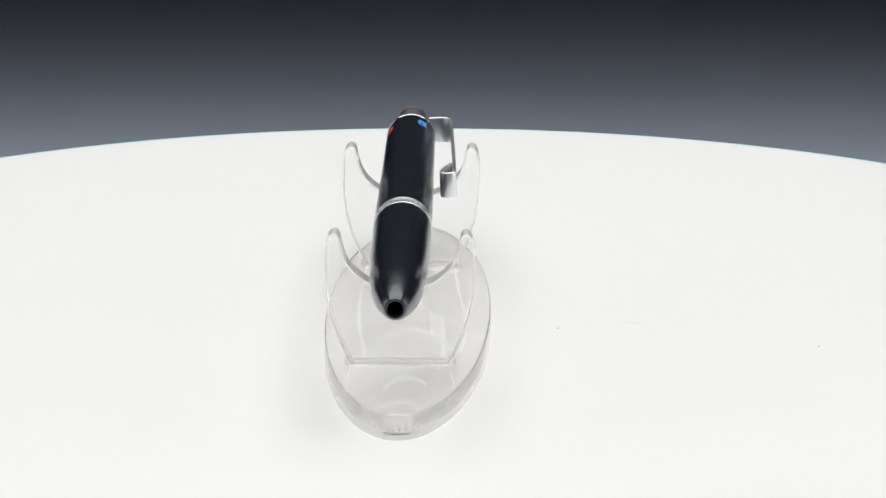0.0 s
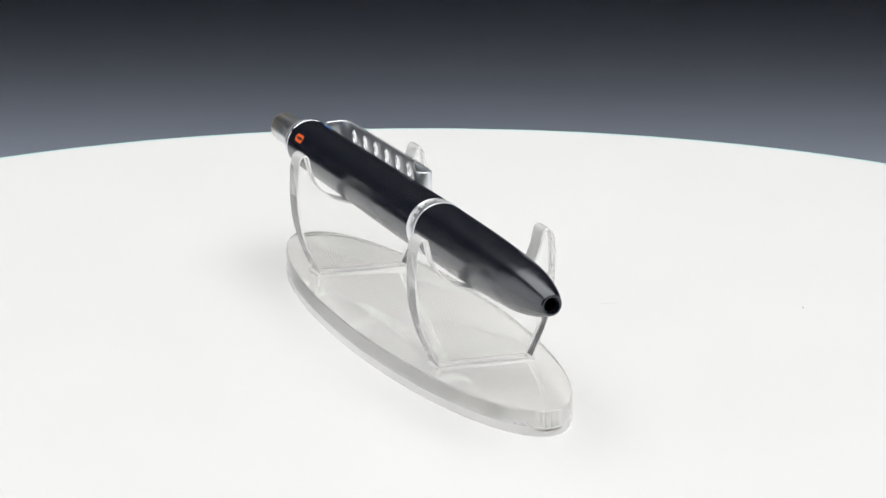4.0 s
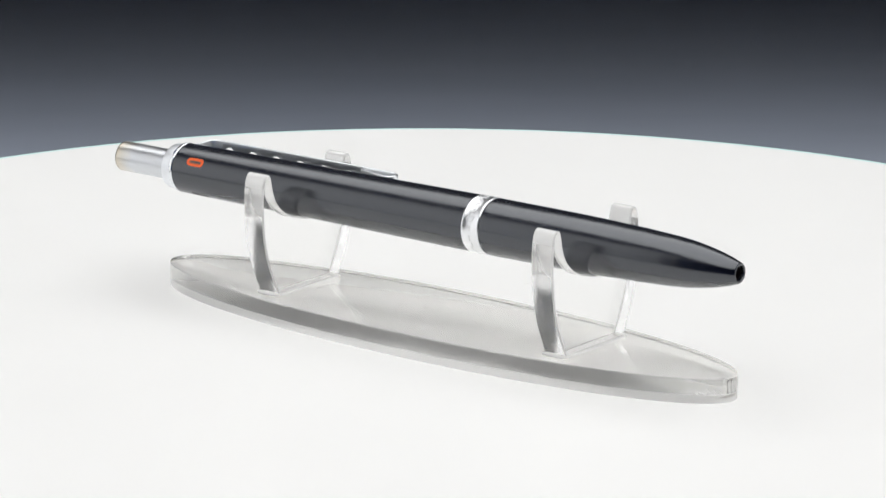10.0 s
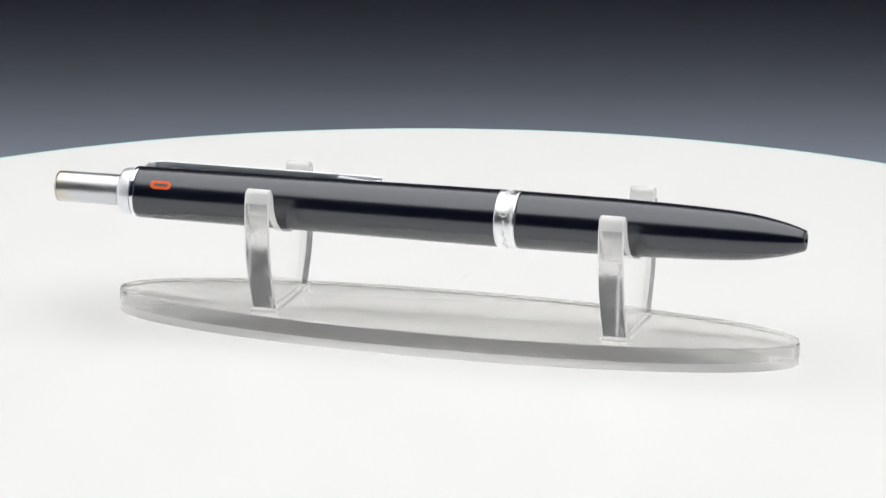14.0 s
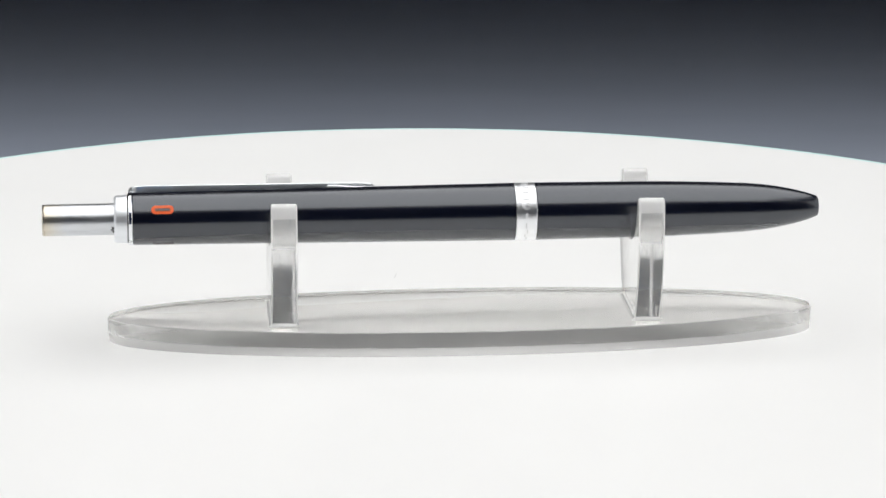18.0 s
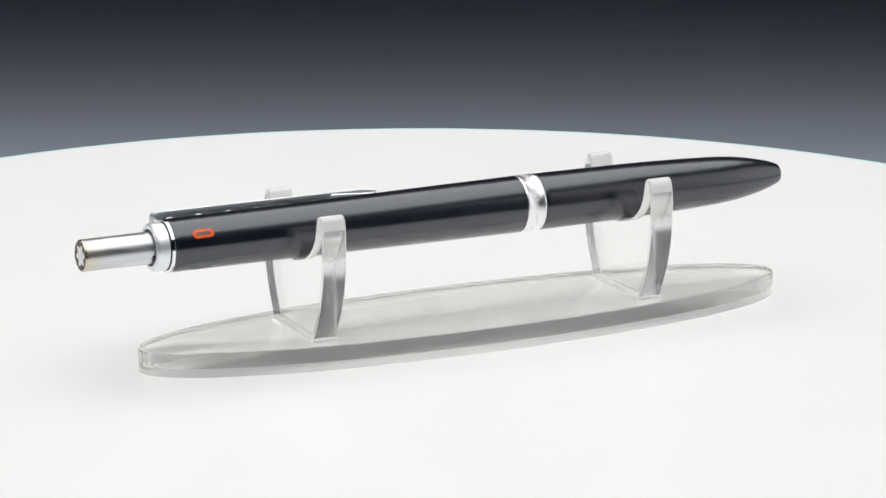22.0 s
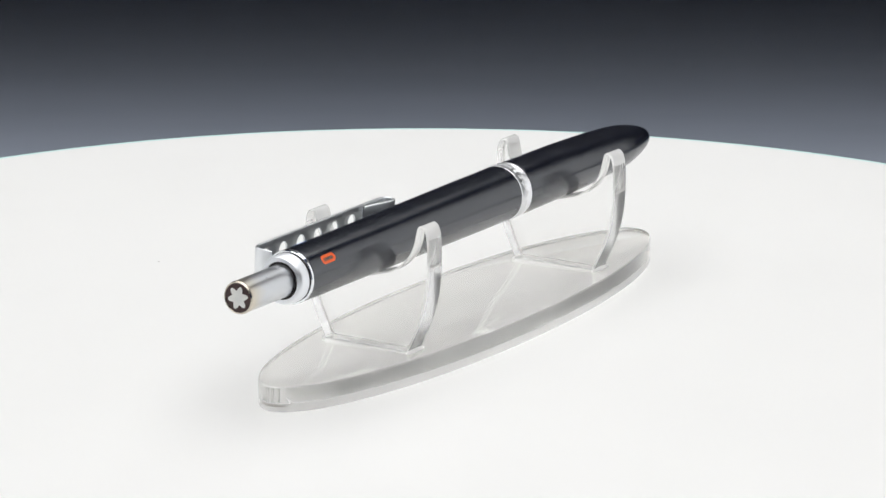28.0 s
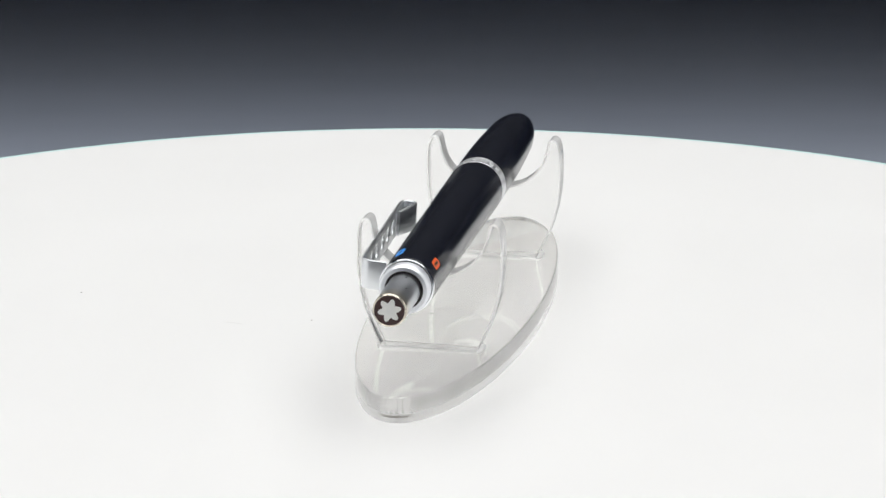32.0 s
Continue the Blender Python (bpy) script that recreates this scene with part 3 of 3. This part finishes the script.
    # tiny chips on the black barrel
    for x, turn, s in ((66.5, 52, 0.16), (57, 130, 0.07), (67, 106, 0.07)):
        bm = plate([(-s, 0), (-s * .3, -s * .4), (s, -s * .1), (s * .2, s * .4)], -0.02, 0.004)
        part("chip", shift(wrap(bm, 0.0, x, turn)), SCUFF, root, "tiny pale nick")
    return root


CLIP_TURN, CLIP_UP = 2.2, 1.35


def build_clip(root):
    w, t = 5.0, 0.5
    x0, x1 = 18.0, 51.5
    holes = [19.6, 25.2, 30.8, 36.4, 42.0, 47.6]

    def height(x):
        return 7.9 + 1.15 * (x - x0) / (59.5 - x0)
    bm = bmesh.new()

    def vert(x, z, k):
        return bm.verts.new((x * MM, (height(x) + k * t / 2) * MM, z * MM))

    def sheet(pts_outer, pts_inner):
        n = len(pts_outer)
        ro = [[vert(x, z, k) for x, z in pts_outer] for k in (-1, 1)]
        ri = [[vert(x, z, k) for x, z in pts_inner] for k in (-1, 1)]
        for i in range(n):
            j = (i + 1) % n
            bm.faces.new((ro[0][i], ro[0][j], ri[0][j], ri[0][i]))
            bm.faces.new((ro[1][i], ri[1][i], ri[1][j], ro[1][j]))
            bm.faces.new((ri[0][i], ri[0][j], ri[1][j], ri[1][i]))
            # outer walls only on the long sides
            if abs(abs(pts_outer[i][1]) - w / 2) < 1e-6 and abs(abs(pts_outer[j][1]) - w / 2) < 1e-6:
                bm.faces.new((ro[0][i], ro[1][i], ro[1][j], ro[0][j]))
    edges = [x0] + [(a + b) / 2 for a, b in zip(holes, holes[1:])] + [x1]
    for cx, a, b in zip(holes, edges, edges[1:]):
        outer, inner = [], []
        for i in range(32):
            ang = 2 * math.pi * i / 32 + math.pi / 4
            dx, dz = math.cos(ang), math.sin(ang)
            lim = min((b - cx) / dx if dx > 1e-9 else (a - cx) / dx if dx < -1e-9 else 1e9, w / 2 / abs(dz) if abs(dz) > 1e-9 else 1e9)
            outer.append((cx + dx * lim, dz * lim))
            inner.append((cx + 1.22 * dx, 1.22 * dz))
        # snap the corners
        for cxn, czn in ((a, w / 2), (b, w / 2), (b, -w / 2), (a, -w / 2)):
            k = min(range(32), key=lambda q: (outer[q][0] - cxn) ** 2 + (outer[q][1] - czn) ** 2)
            outer[k] = (cxn, czn)
        sheet(outer, inner)
    bmesh.ops.remove_doubles(bm, verts=bm.verts, dist=1e-6)
    bmesh.ops.recalc_face_normals(bm, faces=bm.faces)
    crisp = [e for e in bm.edges if len(e.link_faces) == 2 and e.calc_face_angle(0) > radians(50)]
    bmesh.ops.bevel(bm, geom=crisp, offset=0.2 * MM, segments=3, affect="EDGES", profile=0.5, clamp_overlap=True)

    def strip(line, widths):
        rows = []
        n = len(line)
        for i, (x, y) in enumerate(line):
            a, b = line[max(0, i - 1)], line[min(n - 1, i + 1)]
            d = Vector((b[0] - a[0], b[1] - a[1])).normalized()
            s = Vector((-d.y, d.x)) * t / 2
            wd = widths[i]
            ring = []
            for end in (-1, 1):
                for k in range(7):
                    c = radians(-90 + 30 * k) * end
                    ring.append((end * math.sin(radians(-90 + 30 * k)), end * ((wd - t) / 2 + t / 2 * math.cos(c))))
            rows.append([bm.verts.new(((x + q * s.x) * MM, (y + q * s.y) * MM, z * MM)) for q, z in ring])
        for a, b in zip(rows, rows[1:]):
            m = len(a)
            for i in range(m):
                j = (i + 1) % m
                bm.faces.new((a[i], a[j], b[j], b[i]))
        bm.faces.new(rows[0][::-1])
        bm.faces.new(rows[-1])
    # lug rising from the band and turning into the plate
    lug = [(15.45, 3.6), (15.45, 5.4), (15.56, 6.35), (15.9, 7.05), (16.5, 7.55), (17.25, 7.82), (18.0, 7.9)]
    strip(lug, [4.9, w, w, w, w, w, w])
    # plate's end, folded round in a hairpin whose free end meets the plate again
    hx, rad = height(58.0), 1.3
    end = [(x1, height(x1)), (54.5, height(54.5)), (56.5, height(56.5)), (57.5, height(57.5))]
    end += [(57.68 + rad * math.sin(radians(a)), hx - rad + rad * math.cos(radians(a))) for a in range(22, 170, 24)]
    end += [(57.5, hx - 2 * rad), (56.2, hx - 2.42), (54.2, hx - 1.86), (52.2, hx - 1.22), (50.9, hx - 0.8)]
    strip(end, [w, w, w, 4.85] + [4.8] * 7 + [4.8, 4.8, 4.75, 4.6, 4.4])
    for v in bm.verts:
        v.co.z += (CLIP_UP - 0.45 * (v.co.x / MM - x0) / (59.5 - x0)) * MM
    bmesh.ops.rotate(bm, cent=(0, 0, 0), matrix=Matrix.Rotation(radians(CLIP_TURN), 3, "X"), verts=bm.verts)
    part("clip", shift(bm), CLIP_METAL, root, "chrome clip with a row of round holes", 42)


SPECKS = [(-0.3, 22.5, 0.32), (9.15, 68.9, 0.36)]

build_studio()
turntable = build_turntable()
build_specks(turntable)
stand = build_stand()
pen = build_pen()


# ---- what turns ----
def motions():
    marks = [i * 1.0 for i in range(33)]
    homes = ((turntable, pose(0, 0, 0)),
             (stand, pose(4.78 * MM, -4.24 * MM, 0.0, 0, 0, 0.962)),
             (pen, pose(-0.05 * MM, -5.18 * MM, 22.58 * MM, 0, 0, 1.475)))
    for ob, home in homes:
        walk(ob, [(t, pose(0, 0, 0, 0, 0, RATE * (t - MID)) @ home) for t in marks])


motions()
